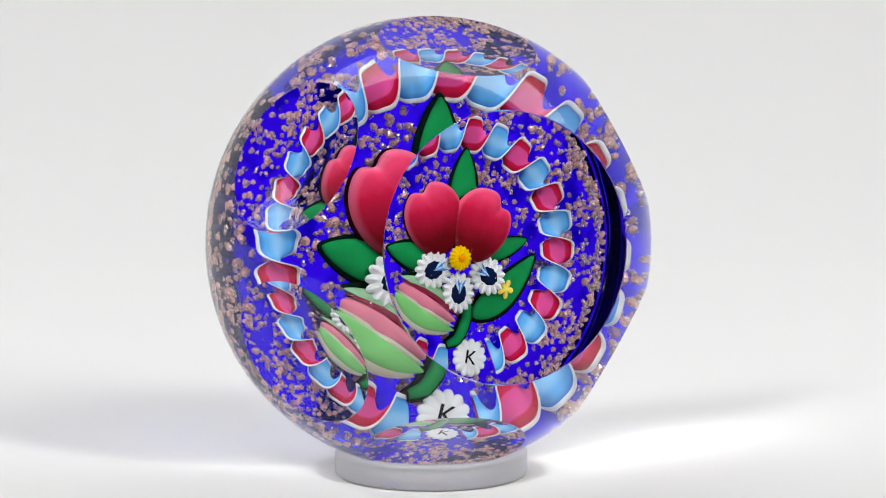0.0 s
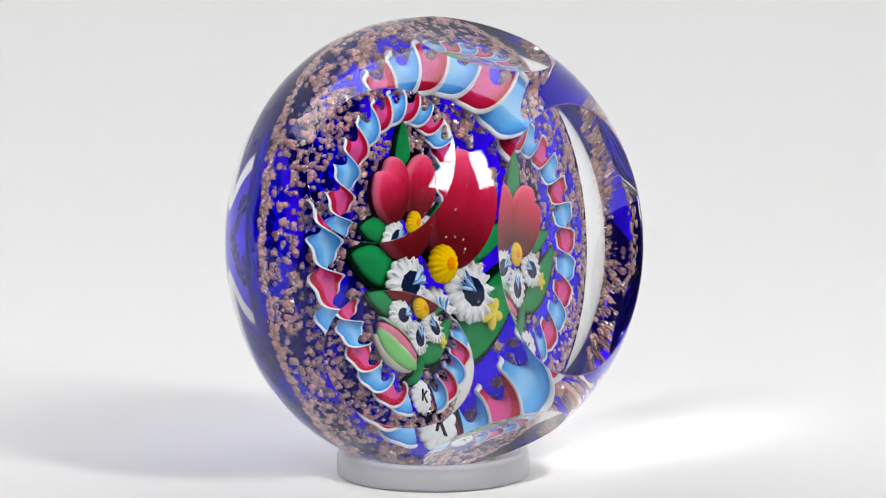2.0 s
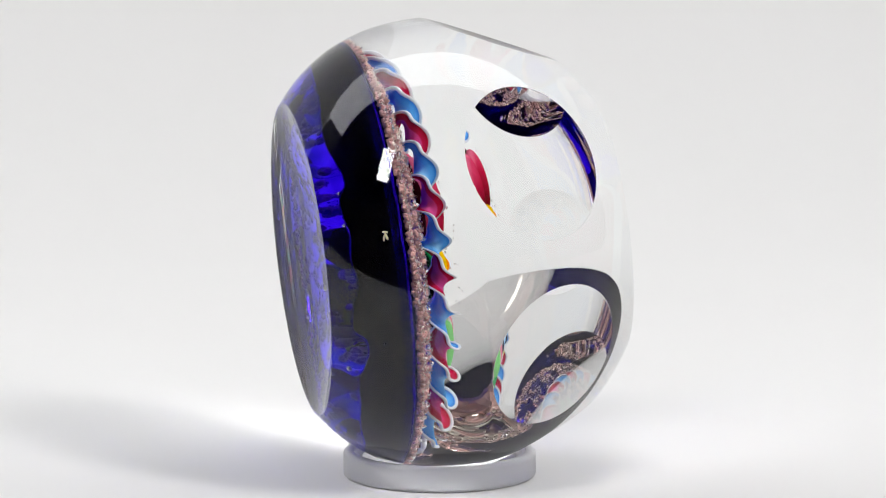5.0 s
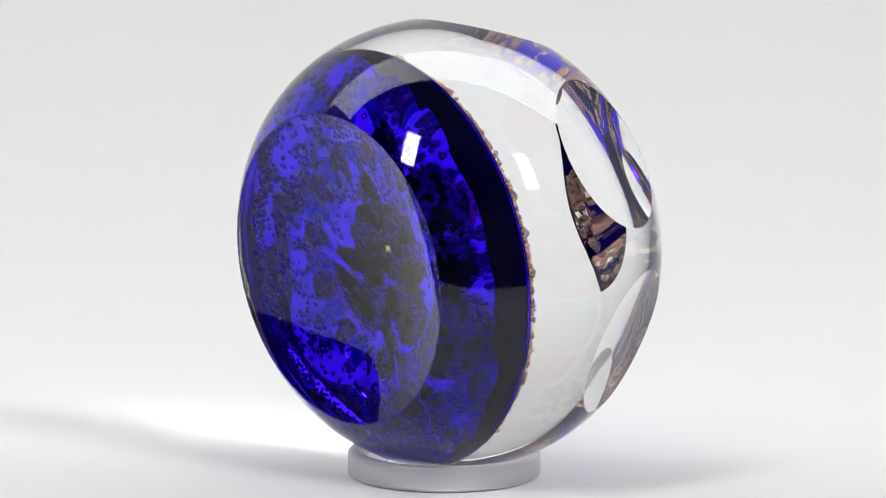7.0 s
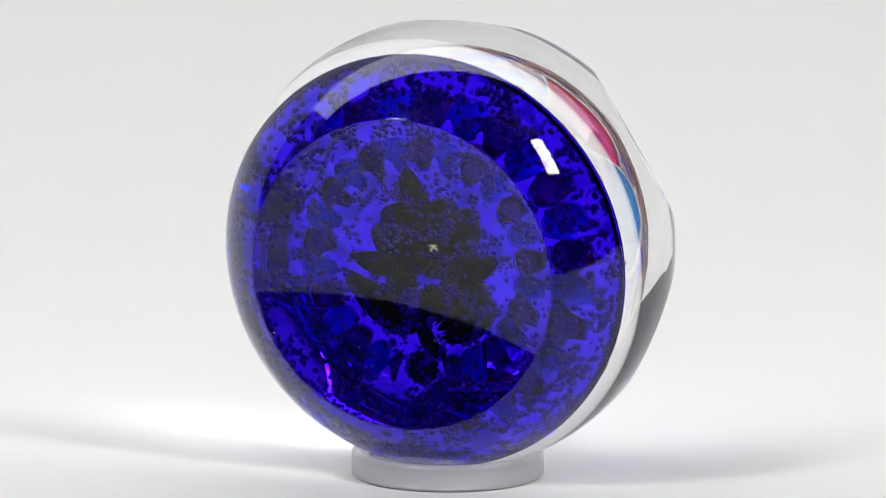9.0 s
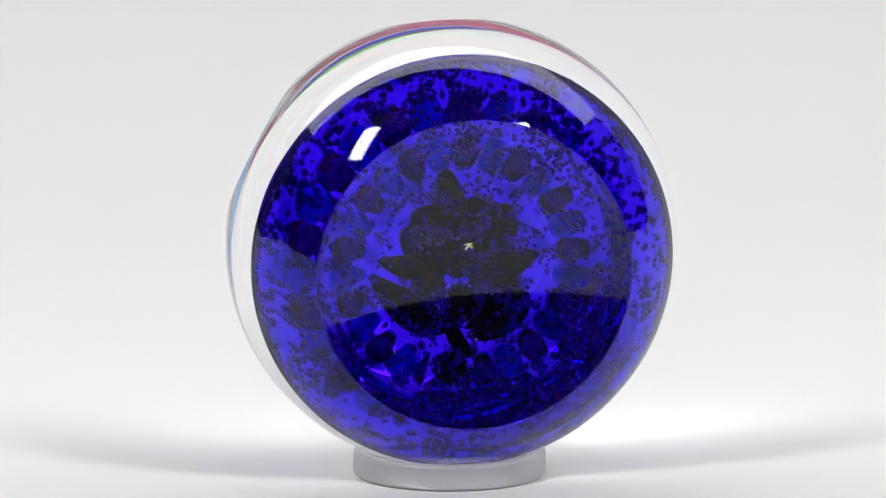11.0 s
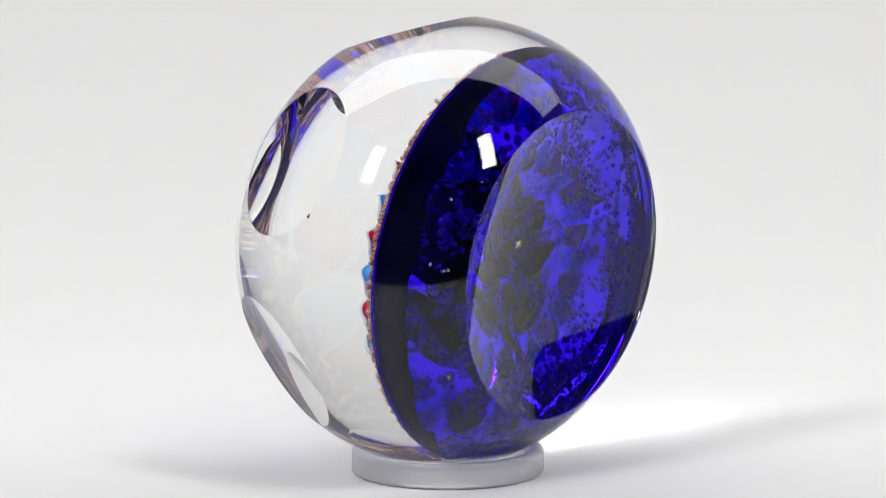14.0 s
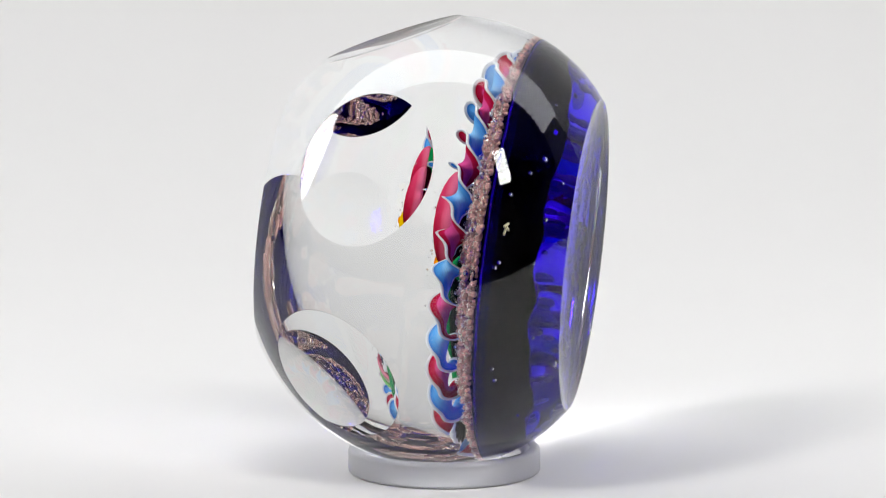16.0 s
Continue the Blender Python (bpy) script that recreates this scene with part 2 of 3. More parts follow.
def tube(points, radii, seg=14):
    bm = bmesh.new()
    rows = []
    pts = [Vector(p) * MM for p in points]
    for i, p in enumerate(pts):
        d = (pts[min(i + 1, len(pts) - 1)] - pts[max(i - 1, 0)]).normalized()
        a = d.cross(Vector((0, 1, 0))).normalized()
        b = d.cross(a)
        rows.append([bm.verts.new(p + (a * math.cos(t) + b * math.sin(t)) * radii[i] * MM) for t in [2 * math.pi * k / seg for k in range(seg)]])
    for r, s in zip(rows, rows[1:]):
        for k in range(seg):
            bm.faces.new((r[k], r[(k + 1) % seg], s[(k + 1) % seg], s[k]))
    bm.faces.new(rows[0])
    bm.faces.new(rows[-1])
    bmesh.ops.recalc_face_normals(bm, faces=bm.faces)
    return bm


def letter(text, size, depth, mat, parent, name):
    """A letter as a solid mesh, standing in the x-z plane and read from -y."""
    cu = bpy.data.curves.new("letter", "FONT")
    cu.body, cu.size, cu.extrude, cu.align_x, cu.align_y = text, size * MM, depth * MM, "CENTER", "CENTER"
    tmp = bpy.data.objects.new("letter", cu)
    me = bpy.data.meshes.new_from_object(tmp)
    bpy.data.objects.remove(tmp)
    me.transform(pose(0, 0, 0, 90, 0, 0))
    me.materials.clear()
    me.materials.append(mat)
    ob = new(name, me)
    ob.parent = parent
    return ob


# ---- the place: white sweep and the room ----
EDGE = -0.175


def sweep():
    bm = bmesh.new()
    line = [(EDGE, -0.012), (EDGE, 0.0), (0.22, 0.0)]
    for i in range(1, 13):
        a = math.pi / 2 * i / 12
        line.append((0.22 + 0.18 * math.sin(a), 0.18 - 0.18 * math.cos(a)))
    line.append((0.40, 0.75))
    rows = [(bm.verts.new((-1.1, y, z)), bm.verts.new((1.1, y, z))) for y, z in line]
    for (a, b), (c, d) in zip(rows, rows[1:]):
        bm.faces.new((a, b, d, c))
    return bm


ground = tagged(part("ground", sweep(), PAPER), "white seamless paper sweep under and behind the glass", "backdrop", kind="structure")


def slab(x0, x1, y0, y1, z0, z1):
    bm = bmesh.new()
    bmesh.ops.create_cube(bm, size=1)
    for v in bm.verts:
        v.co = Vector(((x0 + x1) / 2 + v.co.x * (x1 - x0), (y0 + y1) / 2 + v.co.y * (y1 - y0), (z0 + z1) / 2 + v.co.z * (z1 - z0)))
    return bm


def wall(name, label, mat, *box):
    tagged(part(name, slab(*box), mat, smooth=False), label, "wall", kind="structure")


# unseen front and side walls, made tall to block sky reflections in the glass
wall("wall_front", "dark studio wall behind the camera", ROOM, -4.0, 4.0, -2.1, -2.0, -0.8, 3.0)
wall("wall_left", "unseen dark side wall, blocks sky reflections", ROOM, -4.1, -4.0, -2.1, 1.6, -0.8, 3.0)
wall("wall_right", "unseen dark side wall, blocks sky reflections", ROOM, 4.0, 4.1, -2.1, 1.6, -0.8, 3.0)
wall("wall_rear", "dark studio wall behind the sweep", ROOM, -4.0, 4.0, 1.6, 1.7, -0.8, 0.9)
wall("floor", "dark studio floor below the table", ROOM, -4.0, 4.0, -2.1, 1.7, -0.9, -0.8)

# unseen panel, added to keep overhead sky reflections off the glass
wall("top_blocker", "unseen dark panel over the camera side, blocks sky reflections", ROOM, -4.0, 4.0, -2.0, 0.12, 1.40, 1.45)

# ---- the ring ----
ring = thing("ring_stand", "translucent frosted plastic ring under the glass paperweight", "stand")
part("ring_wall", lathe([(0.0150, 0.0002), (0.0150, 0.0044), (0.0151, 0.00455), (0.0160, 0.0046), (0.0164, 0.0045), (0.01672, 0.0042), (0.01682, 0.0038), (0.01685, 0.0008), (0.0168, 0.0004), (0.0166, 0.0002)], 128, True), FROST, ring)
part("ring_lip", lathe([(0.0135, 0.0030), (0.0135, 0.0034), (0.0142, 0.0041), (0.01499, 0.0043), (0.01499, 0.0030)], 128, True), FROST, ring)

# ---- the paperweight: its front looks along -y in its own space ----
weight = thing("glass_paperweight", "faceted clear glass paperweight holding a pansy over cobalt blue", "paperweight")
R, SQUASH = 39.4, 0.887         # mm; the ball is flattened from front to back
FULL = 2.25                      # fullness of the rear profile, 2 is an ellipse
REAR = 25.28 / (1 - (27.2 / R) ** FULL) ** (1 / FULL)
DOME, EDGE_R, SAG = 5.6, 35.6, 6.9   # the blue ground: depth of its crown behind the middle, radius, droop at the rim
# facets on the round ball: bearing seen from the front, degrees from the front, distance from the middle, hollow's radius (mm)
SIDES = [(95.2, 68.2, 36.83, 112), (157.4, 70.3, 36.81, 112), (214.1, 69.8, 36.85, 112), (268.0, 69.2, 36.66, 112), (331.3, 70.6, 36.89, 112), (393.1, 73.8, 36.93, 112)]


def bed(r):
    """Depth of the blue ground at the radius r, mm."""
    return DOME + SAG * (r / EDGE_R) ** 2.1


def skin(co):
    """The outward direction of the uncut body at a point of it."""
    if co.y <= 0:
        return Vector((co.x, co.y / SQUASH ** 2, co.z)).normalized()
    r = max(math.hypot(co.x, co.z), 1e-9)
    out = (r / (R * MM)) ** (FULL - 1) / R
    return Vector((co.x / r * out, (co.y / (REAR * MM)) ** (FULL - 1) / REAR, co.z / r * out)).normalized()


def glass_body():
    bm = bmesh.new()
    bmesh.ops.create_uvsphere(bm, u_segments=176, v_segments=120, radius=R * MM)
    for v in bm.verts:
        v.co.y *= SQUASH
        if v.co.y > 0:      # the rear is squarer in profile than the front
            k = ((math.hypot(v.co.x, v.co.z) / (R * MM)) ** FULL + (v.co.y / (REAR * MM)) ** FULL) ** (-1 / FULL)
            v.co *= k
    lay_id = bm.faces.layers.int.new("facet")
    cuts = []
    for n, d, hollow in [((0, -1, 0), 31.75, 150), ((-0.012, 1, 0.02), 28.5, 70)] + [
            ((math.sin(radians(o)) * math.cos(radians(b)), -math.cos(radians(o)), math.sin(radians(o)) * math.sin(radians(b))), d, h) for b, o, d, h in SIDES]:
        n = Vector(n).normalized()
        m = Vector((n.x, n.y / SQUASH, n.z))
        cuts.append((m.normalized(), d / m.length * MM, hollow * MM))
    middles = []
    for k, (n, d, hollow) in enumerate(cuts):
        bmesh.ops.bisect_plane(bm, geom=bm.verts[:] + bm.edges[:] + bm.faces[:], dist=1e-7, plane_co=n * d, plane_no=n, clear_outer=True)
        rim = list({v for e in bm.edges if e.is_boundary for v in e.verts})
        c = n * d
        a = n.orthogonal().normalized()
        b = n.cross(a)
        lo = Vector([min(v.co[i] for v in rim) for i in range(3)])
        hi = Vector([max(v.co[i] for v in rim) for i in range(3)])
        c = (lo + hi) / 2
        c -= n * (c.dot(n) - d)
        middles.append(c)
        row = sorted(rim, key=lambda v: math.atan2((v.co - c).dot(b), (v.co - c).dot(a)))
        first = [v.co - c for v in row]
        steps = 14
        for q in range(1, steps + 1):
            f = 0.988 if q == 1 else 1 - (q - 1) / (steps - 1)
            if q < steps:
                inner = [bm.verts.new(c + w * f - n * w.length_squared / (2 * hollow) * (1 - f * f)) for w in first]
                faces = [bm.faces.new((row[i], row[(i + 1) % len(row)], inner[(i + 1) % len(row)], inner[i])) for i in range(len(row))]
                row = inner
            else:
                mid = bm.verts.new(c - n * sum(w.length_squared for w in first) / len(first) / (2 * hollow))
                faces = [bm.faces.new((row[i], row[(i + 1) % len(row)], mid)) for i in range(len(row))]
            for fc in faces:
                fc[lay_id] = -(k + 1) if q == 1 else k + 1
    bmesh.ops.recalc_face_normals(bm, faces=bm.faces)
    ids = [f[lay_id] for f in bm.faces]
    me = bpy.data.meshes.new("glass_body")
    bm.to_mesh(me)
    bm.free()
    me.materials.append(GLASS)
    me.polygons.foreach_set("use_smooth", [True] * len(me.polygons))
    normals = []
    for p, k in zip(me.polygons, ids):
        for v in p.vertices:
            co = me.vertices[v].co
            on_rim = k < 0 and abs(co.dot(cuts[-k - 1][0]) - cuts[-k - 1][1]) < 1e-6
            if k and not on_rim:
                n, d, hollow = cuts[abs(k) - 1]
                w = co - middles[abs(k) - 1]
                normals.append((n - (w - n * w.dot(n)) / hollow).normalized())
            else:
                normals.append(skin(co))
    me.normals_split_custom_set(normals)
    ob = new("glass_body", me)
    ob.parent = weight
    ob.visible_shadow = False      # clear glass lets the lamps in
    return tagged(ob, "clear crystal ball with polished round facets")


glass_body()


def ground_layer():
    """A dished sheet of blue glass a quarter of a millimetre thick, turned back round its rim."""
    front = [(0.01, bed(0))] + [(EDGE_R * i / 24, bed(EDGE_R * i / 24)) for i in range(1, 25)]
    rim = [(36.0, 13.2), (35.7, 14.3), (35.4, 14.3), (35.6, 13.3)]
    rear = [(r - 0.3 if r > 1 else r, y + 0.25) for r, y in reversed(front)]
    bm = lathe([(r * MM, y * MM) for r, y in front + rim + rear], 140)
    for v in bm.verts:
        x, z, y = v.co
        wave = noise.noise(Vector((x * 220, z * 220, 3.1))) * 0.2 * MM if math.hypot(x, z) < EDGE_R * MM else 0.0
        v.co = Vector((x, y + wave, z))
    bm.normal_update()
    if min(bm.faces, key=lambda f: f.calc_center_median().y).normal.y > 0:
        bmesh.ops.reverse_faces(bm, faces=bm.faces)
    return bm


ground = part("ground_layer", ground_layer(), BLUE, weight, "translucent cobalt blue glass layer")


# crushed copper glass strewn over the blue
def frit():
    rnd = random.Random(7)
    ico = bmesh.new()
    bmesh.ops.create_icosphere(ico, subdivisions=2, radius=1)
    base_v = [v.co.copy() for v in ico.verts]
    base_f = [[v.index for v in f.verts] for f in ico.faces]
    ico.free()
    verts, faces, spots = [], [], []
    count = 0

    def place(m):
        o = len(verts)
        turn = Vector((o / len(base_v), 0, 0))
        verts.extend(m @ (v * (1 + 0.16 * noise.noise(v * 1.7 + turn))) for v in base_v)
        faces.extend([i + o for i in f] for f in base_f)

    while count < 2700:
        r, a = (EDGE_R - 1.2) * math.sqrt(rnd.random()), rnd.random() * 2 * math.pi
        x, z = r * math.cos(a), r * math.sin(a)
        d = noise.noise(Vector((x * 0.25, z * 0.25, 0.7))) + 0.45 * noise.noise(Vector((x * 0.9, z * 0.9, 4.2)))
        if d < (0.10 if r < 24 else 0.0) and rnd.random() > (0.11 if r < 24 else 0.22):
            continue
        count += 1
        s = rnd.uniform(0.28, 0.66)
        m = Matrix.LocRotScale((x * MM, (bed(r) - (0.3 if r < 30 else 0.0) - s - rnd.random() * 0.3) * MM, z * MM), Euler([rnd.random() * 6 for _ in range(3)]), Vector((s * rnd.uniform(0.7, 1.2), s * rnd.uniform(0.6, 1), s)) * MM)
        spots.append((m.translation.copy(), s * MM))
        place(m)
    for k in range(760):
        r, a = rnd.uniform(32.4, 33.9), (k + rnd.random()) / 760 * 2 * math.pi
        s = rnd.uniform(0.28, 0.48)
        place(Matrix.LocRotScale((r * math.cos(a) * MM, (bed(r) - rnd.uniform(0.1, 1.1)) * MM, r * math.sin(a) * MM), Euler([rnd.random() * 6 for _ in range(3)]), Vector((s * rnd.uniform(0.7, 1.2), s * rnd.uniform(0.6, 1), s)) * MM))
        spots.append((Vector((r * math.cos(a), bed(r) - 0.7, r * math.sin(a))) * MM, s * MM))
    me = bpy.data.meshes.new("copper_frit")
    me.from_pydata(verts, [], faces)
    me.materials.append(COPPER)
    me.polygons.foreach_set("use_smooth", [True] * len(me.polygons))
    ob = new("copper_frit", me)
    ob.parent = weight
    return tagged(ob, "glittering copper glass crumbs", kind="stuff"), spots


def glitter(spots):
    """Tiny mirror flakes on the crumbs."""
    rnd = random.Random(11)
    verts, faces = [], []
    for p, s in spots:
        for _ in range(9):
            d = Vector((rnd.gauss(0, 1), -abs(rnd.gauss(0, 1)) - 0.3, rnd.gauss(0, 1))).normalized()
            c = p + d * s * 1.25
            n = (d + Vector((rnd.gauss(0, 0.5), rnd.gauss(0, 0.5), rnd.gauss(0, 0.5)))).normalized()
            a = n.orthogonal().normalized()
            b = n.cross(a)
            w = rnd.uniform(0.06, 0.18) * MM
            o = len(verts)
            verts.extend((c + a * w, c + b * w * 0.9, c - a * w, c - b * w))
            faces.append((o, o + 1, o + 2, o + 3))
    me = bpy.data.meshes.new("copper_glitter")
    me.from_pydata(verts, [], faces)
    me.materials.append(FLAKE)
    ob = new("copper_glitter", me)
    ob.parent = weight
    tagged(ob, "tiny bright copper flakes", kind="stuff")


crumbs, crumb_spots = frit()
glitter(crumb_spots)

# ---- twisted ribbon garland round the flower ----
GX, GZ, GR, GW, TURNS, PHASE, GY = 0.5, -0.8, 21.5, 3.25, 13, -1.2, 4.75
GAP0, GAP1 = -67.0, 268.0      # the ribbon is open beside the signature cane


def ribbon(name, bands, lift, parent, label=""):
    """bands: (from, to, material) across the ribbon's width, each -1 to 1."""
    bm = bmesh.new()
    uv = bm.loops.layers.uv.new("uv")
    n = 780
    for k, (u0, u1, _) in enumerate(bands):
        across = [u0 + (u1 - u0) * j / 8 for j in range(9)]
        rows = []
        for i in range(n):
            a = radians(GAP0 + (GAP1 - GAP0) * i / (n - 1))
            w = TURNS * (a + radians(PHASE))
            w -= 0.45 * math.sin(2 * w)
            out = Vector((math.cos(a), 0, math.sin(a)))
            face = Vector((0, -0.66, 0))
            side = out * math.cos(w) + face * math.sin(w)
            nor = face * math.cos(w) - out * math.sin(w)
            c = Vector((GX, GY, GZ)) + out * GR
            row = []
            for u in across:
                row.append(bm.verts.new((c + side * GW * u + nor * lift * (1 - 0.92 * u ** 4)) * MM))
            rows.append(row)
        for i in range(n - 1):
            p, q = rows[i], rows[i + 1]
            for j in range(8):
                f = bm.faces.new((p[j], p[j + 1], q[j + 1], q[j]))
                f.material_index = k
                for lp, c in zip(f.loops, (j, j + 1, j + 1, j)):
                    lp[uv].uv = (abs(across[c]), 0.5)
    return part(name, bm, [b[2] for b in bands], parent, label)


def edge_roll(name, u, parent):
    """The rounded white rim of the ribbon."""
    bm = bmesh.new()
    n, seg, rows = 780, 6, []
    for i in range(n):
        a = radians(GAP0 + (GAP1 - GAP0) * i / (n - 1))
        w = TURNS * (a + radians(PHASE))
        w -= 0.45 * math.sin(2 * w)
        out = Vector((math.cos(a), 0, math.sin(a)))
        face = Vector((0, -0.66, 0))
        side = out * math.cos(w) + face * math.sin(w)
        nor = face * math.cos(w) - out * math.sin(w)
        c = Vector((GX, GY, GZ)) + out * GR + side * GW * u
        rows.append([bm.verts.new((c + side * 0.36 * math.cos(t) + nor * 0.40 * math.sin(t)) * MM) for t in [2 * math.pi * k / seg for k in range(seg)]])
    for i in range(n - 1):
        p, q = rows[i], rows[i + 1]
        for k in range(seg):
            bm.faces.new((p[k], p[(k + 1) % seg], q[(k + 1) % seg], q[k]))
    bmesh.ops.recalc_face_normals(bm, faces=bm.faces)
    return part(name, bm, WHITE, parent, "white ribbon edge")


garland = ribbon("ribbon_garland", [(-0.97, 0.97, PINK)], 0.55, weight, "twisted pink and blue ribbon with white edges")
ribbon("blue_face", [(-0.97, 0.97, SKY)], -0.55, garland, "sky blue ribbon face")
edge_roll("white_edge", 1.0, garland)
edge_roll("white_edge", -1.0, garland)


# ---- leaves, stem ----
def leaf(base, tip, width, y, bend=0.0, lean=0.0):
    b, t = Vector(base), Vector(tip)
    d = t - b
    turn = math.degrees(math.atan2(d.x, d.y))
    mid = (b + t) / 2
    ob = part("leaf", lobe(leaf_shape(d.length, width, bend), 1.0, 6, 48), GREEN, weight, "glossy green glass leaf")
    lay(ob, mid.x, mid.y, y, turn, lean)
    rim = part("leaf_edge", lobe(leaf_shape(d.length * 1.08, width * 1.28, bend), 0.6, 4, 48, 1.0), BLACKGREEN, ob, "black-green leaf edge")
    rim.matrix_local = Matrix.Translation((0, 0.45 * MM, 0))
    return ob


leaf((1.1, 5.5), (1.4, 17.8), 5.0, 4.2)
leaf((-3.6, -3.6), (-14.2, -1.2), 4.9, 4.2)
leaf((6.8, -1.8), (15.4, 1.6), 3.4, 4.6)
leaf((4.6, -13.4), (17.0, -1.4), 5.2, 4.3, 0.9)

stem = part("stem", tube([(2.7, 3.4, -9.5), (3.1, 3.4, -11.5), (3.1, 3.7, -13.5), (2.4, 4.0, -15.9), (1.2, 4.2, -17.9), (-0.6, 4.3, -18.7)], [0.9, 0.9, 1.0, 1.1, 1.0, 0.6]), GREEN, weight, "curved green glass stem")
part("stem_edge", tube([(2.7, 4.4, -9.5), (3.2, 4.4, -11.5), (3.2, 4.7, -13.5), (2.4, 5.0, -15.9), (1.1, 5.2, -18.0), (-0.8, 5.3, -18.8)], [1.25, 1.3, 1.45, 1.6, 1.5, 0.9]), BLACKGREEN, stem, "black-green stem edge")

# ---- pansy ----
pansy = part("pansy", lobe(oval(2.4, 2.4, 16, 0.16), 1.3, 6, 96), YELLOW, weight, "yellow cane heart of the pansy")
lay(pansy, 0.5, -2.5, 1.2)
heart = part("heart", lobe(oval(0.9, 0.9, 8, 0.25), 0.6, 4, 48), ORANGE, pansy, "small orange star cane")
heart.matrix_local = Matrix.Translation((0, -1.0 * MM, 0))


def on_pansy(ob, x, z, y, turn=0.0, lean=0.0, swing=0.0):
    lay(ob, x - 0.5, z + 2.5, y - 1.2, turn, lean, swing)
    return ob


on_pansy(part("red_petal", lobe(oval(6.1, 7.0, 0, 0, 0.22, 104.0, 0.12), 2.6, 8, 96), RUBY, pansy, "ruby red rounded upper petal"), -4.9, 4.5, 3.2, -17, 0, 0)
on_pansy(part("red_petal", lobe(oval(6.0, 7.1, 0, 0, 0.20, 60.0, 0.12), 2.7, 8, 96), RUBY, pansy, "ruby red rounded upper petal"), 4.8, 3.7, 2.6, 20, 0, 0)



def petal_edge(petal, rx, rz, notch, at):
    # slightly larger dark sheet behind the petal, set a little down and left
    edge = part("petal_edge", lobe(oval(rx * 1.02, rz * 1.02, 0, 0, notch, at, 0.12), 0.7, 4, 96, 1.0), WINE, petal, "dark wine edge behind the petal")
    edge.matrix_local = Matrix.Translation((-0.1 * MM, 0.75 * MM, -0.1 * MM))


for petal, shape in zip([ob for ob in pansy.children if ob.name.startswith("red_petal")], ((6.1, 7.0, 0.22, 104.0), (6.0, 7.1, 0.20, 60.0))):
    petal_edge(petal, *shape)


def white_petal(x, z, turn, size):
    ob = part("white_petal", lobe(oval(3.1 * size, 3.5 * size, 15, 0.20), 1.0, 6, 120), WHITE, pansy, "white scalloped petal with a navy blotch")
    on_pansy(ob, x, z, 2.8, turn)
    blot = part("navy_blotch", lobe(oval(1.5 * size, 1.85 * size, 9, 0.08), 0.5, 4, 54), NAVY, ob)
    blot.matrix_local = Matrix.Translation((0, -0.72 * MM, -0.1 * MM))
    for k in range(4):
        a = -27 + 18 * k
        ray = part("blue_ray", lobe(leaf_shape(2.6 * size, 0.46), 0.25, 3, 20), STEEL if k % 2 else ICE, ob)
        ray.matrix_local = Matrix.Translation((math.sin(radians(a)) * 1.0 * size * MM, -1.15 * MM, (-2.3 + math.cos(radians(a)) * 1.3) * -1 * size * MM)) @ pose(0, 0, 0, 0, a, 0)
    for k in range(15):
        a = 2 * math.pi * (k + 0.0) / 15
        if math.sin(a) > 0.72:
            continue
        rib = part("petal_rib", lobe(oval(0.28, 0.75), 0.35, 3, 14), WHITE, ob)
        rib.matrix_local = Matrix.Translation((2.35 * size * math.cos(a) * MM, -0.62 * MM, 2.75 * size * math.sin(a) * MM)) @ pose(0, 0, 0, 0, 90 - math.degrees(a), 0)
    return ob


white_petal(-4.6, -4.9, 62, 1.17)
white_petal(0.8, -8.9, 3, 1.13)
white_petal(6.8, -5.5, -58, 1.15)

# ---- bud ----
bud = part("bud", lobe(leaf_shape(13.8, 4.2, 0.2), 2.1, 7, 60), ROSE, weight, "rose pink bud between pale green sepals")
lay(bud, -5.4, -11.1, 3.4, 117)
low = part("sepal", lobe(leaf_shape(14.6, 2.4, 1.9), 1.6, 7, 60), LIME, bud, "pale green lower sepal")
low.matrix_local = Matrix.Translation((1.65 * MM, -0.2 * MM, 0.2 * MM))
top = part("sepal", lobe(leaf_shape(14.6, 1.3, -1.7), 1.5, 6, 60), PALE, bud, "grey-green upper sepal")
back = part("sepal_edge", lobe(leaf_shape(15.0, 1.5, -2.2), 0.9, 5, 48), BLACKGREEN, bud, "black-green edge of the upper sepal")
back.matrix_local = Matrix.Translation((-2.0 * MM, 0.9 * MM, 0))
top.matrix_local = Matrix.Translation((-1.55 * MM, 0.2 * MM, 0))
for name, off, bend, wide, mat, words in (("bud_fold", -0.95, -1.45, 0.15, CRIMSON, "dark crimson line under the upper sepal"), ("cream_edge", 1.0, 1.5, 0.42, CREAM, "cream sepal edge"), ("cream_edge", 2.55, 2.9, 0.34, CREAM, "cream sepal edge")):
    line = part(name, lobe(leaf_shape(14.2, wide, bend), 1.5, 4, 48), mat, bud, words)
    line.matrix_local = Matrix.Translation((off * MM, -0.35 * MM if off < 2 else 0.5 * MM, 0))

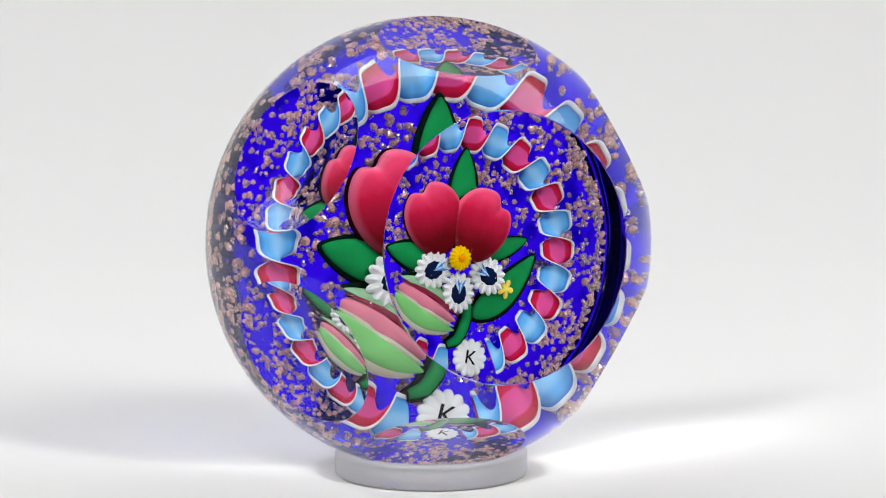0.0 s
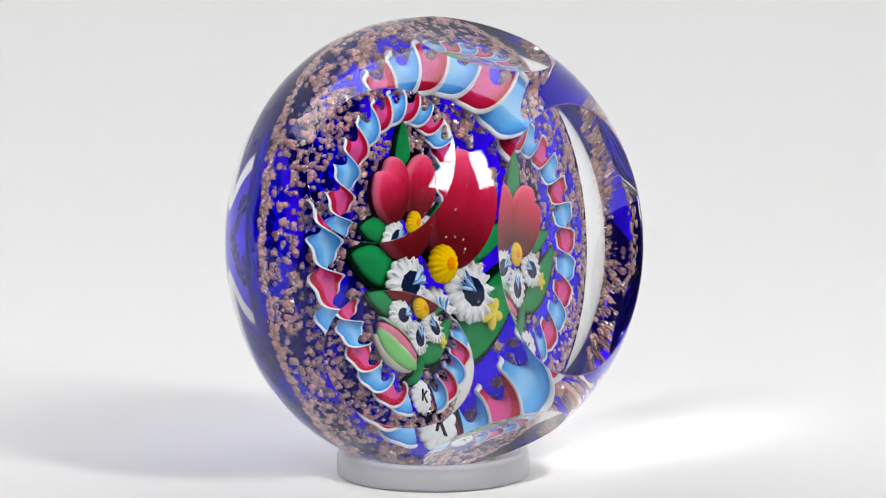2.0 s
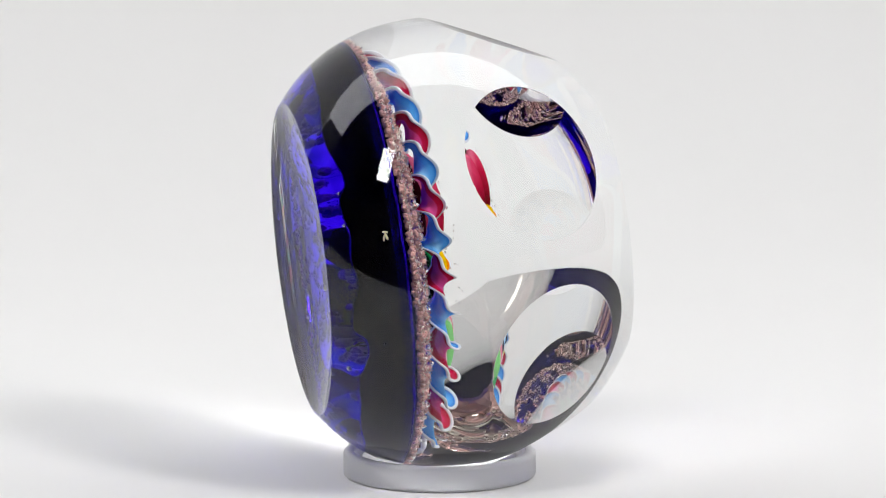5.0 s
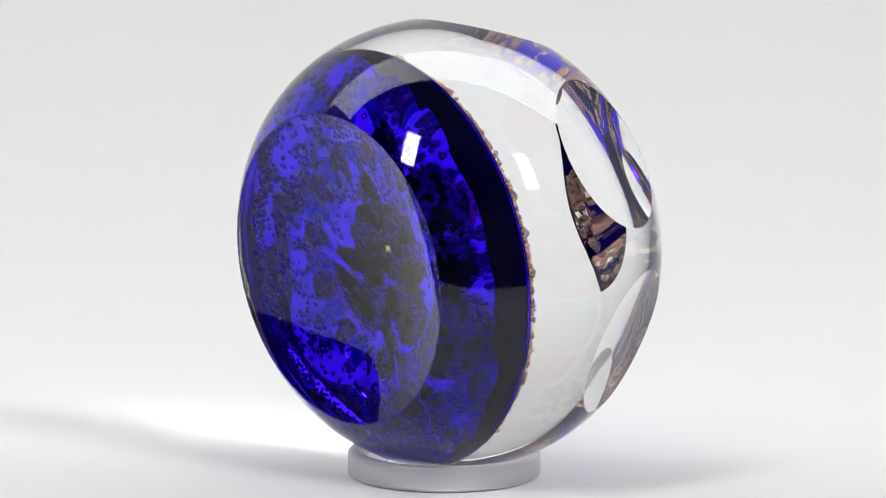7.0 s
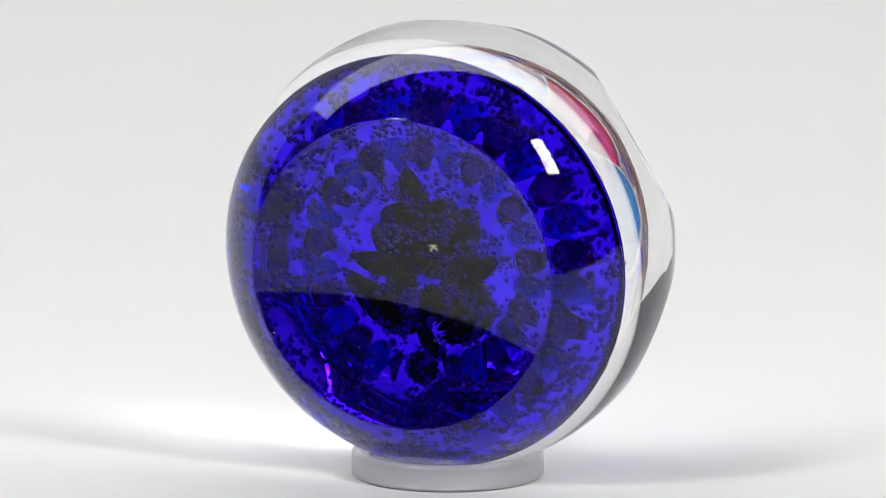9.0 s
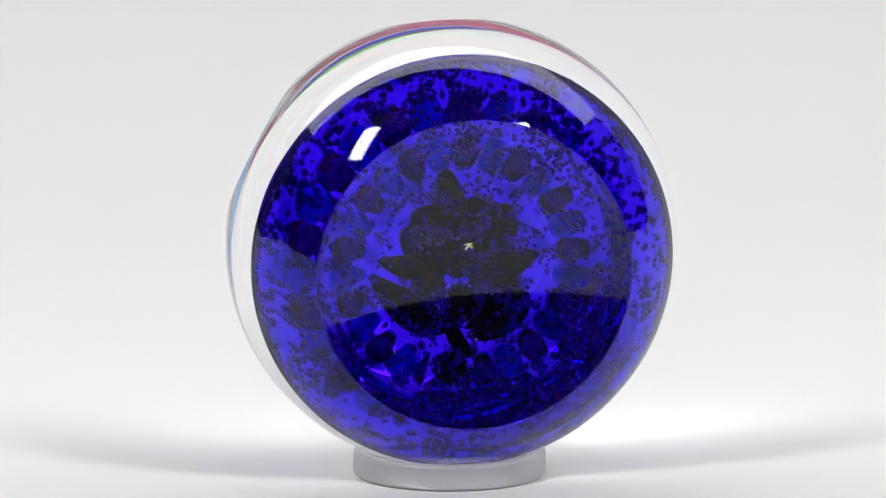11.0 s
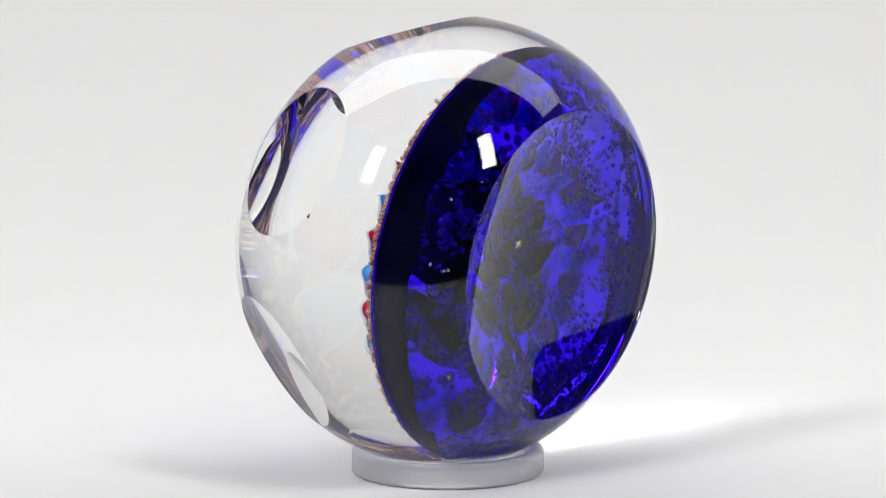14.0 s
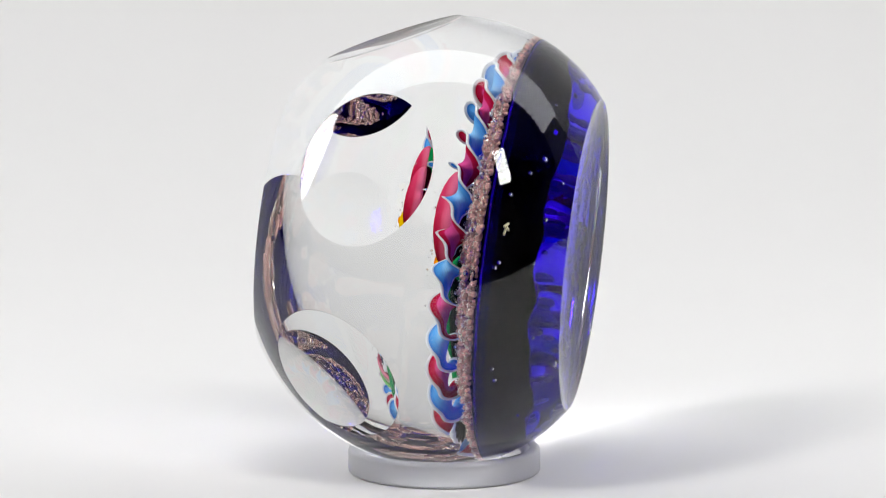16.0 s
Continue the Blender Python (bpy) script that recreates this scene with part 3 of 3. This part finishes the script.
# ---- signature cane, star, small letter on the back ----
cane = part("signature_cane", lobe(oval(3.65, 3.65, 13, 0.16), 0.8, 5, 104), WHITE, weight, "white scalloped signature cane lettered K")
lay(cane, 4.3, -21.0, 4.6, 0)
kay = letter("K", 3.7, 0.12, INK, cane, "letter")
kay.matrix_local = Matrix.Translation((0, -0.82 * MM, 0)) @ pose(0, 0, 0, 0, 8, 0)
star = part("star_cane", lobe(oval(1.7, 1.9, 5, 0.7), 0.5, 4, 80), STRAW, weight, "tiny yellow star cane")
lay(star, 10.8, -7.8, 2.8, 12)
small = letter("K", 2.1, 0.08, GOLD, weight, "small_letter")
small.matrix_local = Matrix.Translation((-1.5 * MM, (DOME + 0.45) * MM, 2.0 * MM)) @ pose(0, 0, 0, 0, -90, 0) @ pose(0, 0, 0, 0, 0, 180)

# ---- air bubbles in the glass ----
def bubbles(name, label, count, seed, near, far, r0, r1, size0, size1):
    rnd = random.Random(seed)
    bm = bmesh.new()
    for k in range(count):
        r, a = rnd.uniform(r0, r1), rnd.random() * 2 * math.pi
        y = bed(r) + rnd.uniform(near, far)
        m = Matrix.LocRotScale((r * math.cos(a) * MM, y * MM, r * math.sin(a) * MM), None, Vector((1, 1, rnd.uniform(0.9, 1.3))) * rnd.uniform(size0, size1) * MM)
        bmesh.ops.create_icosphere(bm, subdivisions=2, radius=1, matrix=m)
    ob = part(name, bm, AIR, weight, label)
    ob["kind"] = "stuff"


bubbles("rear_bubbles", "small air bubbles behind the blue layer", 14, 5, 1.6, 6.0, 3, 21, 0.14, 0.36)
bubbles("front_bubbles", "small air bubbles over the blue layer", 170, 9, -1.8, -0.8, 16, 33.5, 0.22, 0.46)
bubbles("petal_bubbles", "pinprick air bubbles over the flower", 30, 21, -6.6, -5.4, 1, 14, 0.07, 0.16)


def motions():
    rows, ring_rows = [], []
    for i in range(33):
        t = i * 0.5
        u = (t - 8) / 8
        turn = pose(0, 0, 0, 0, 0, SPIN0 + SPIN * t - 0.86 * u * u + 0.08 * u ** 3)
        ring_rows.append((t, turn @ Matrix.Translation(RING_AT)))
        rows.append((t, turn @ Matrix.Translation(WEIGHT_AT) @ pose(0, 0, 0, TILT, 0, 0) @ pose(0, 0, 0, 0, LEAN, 0)))
    walk(weight, rows)
    walk(ring, ring_rows)


motions()
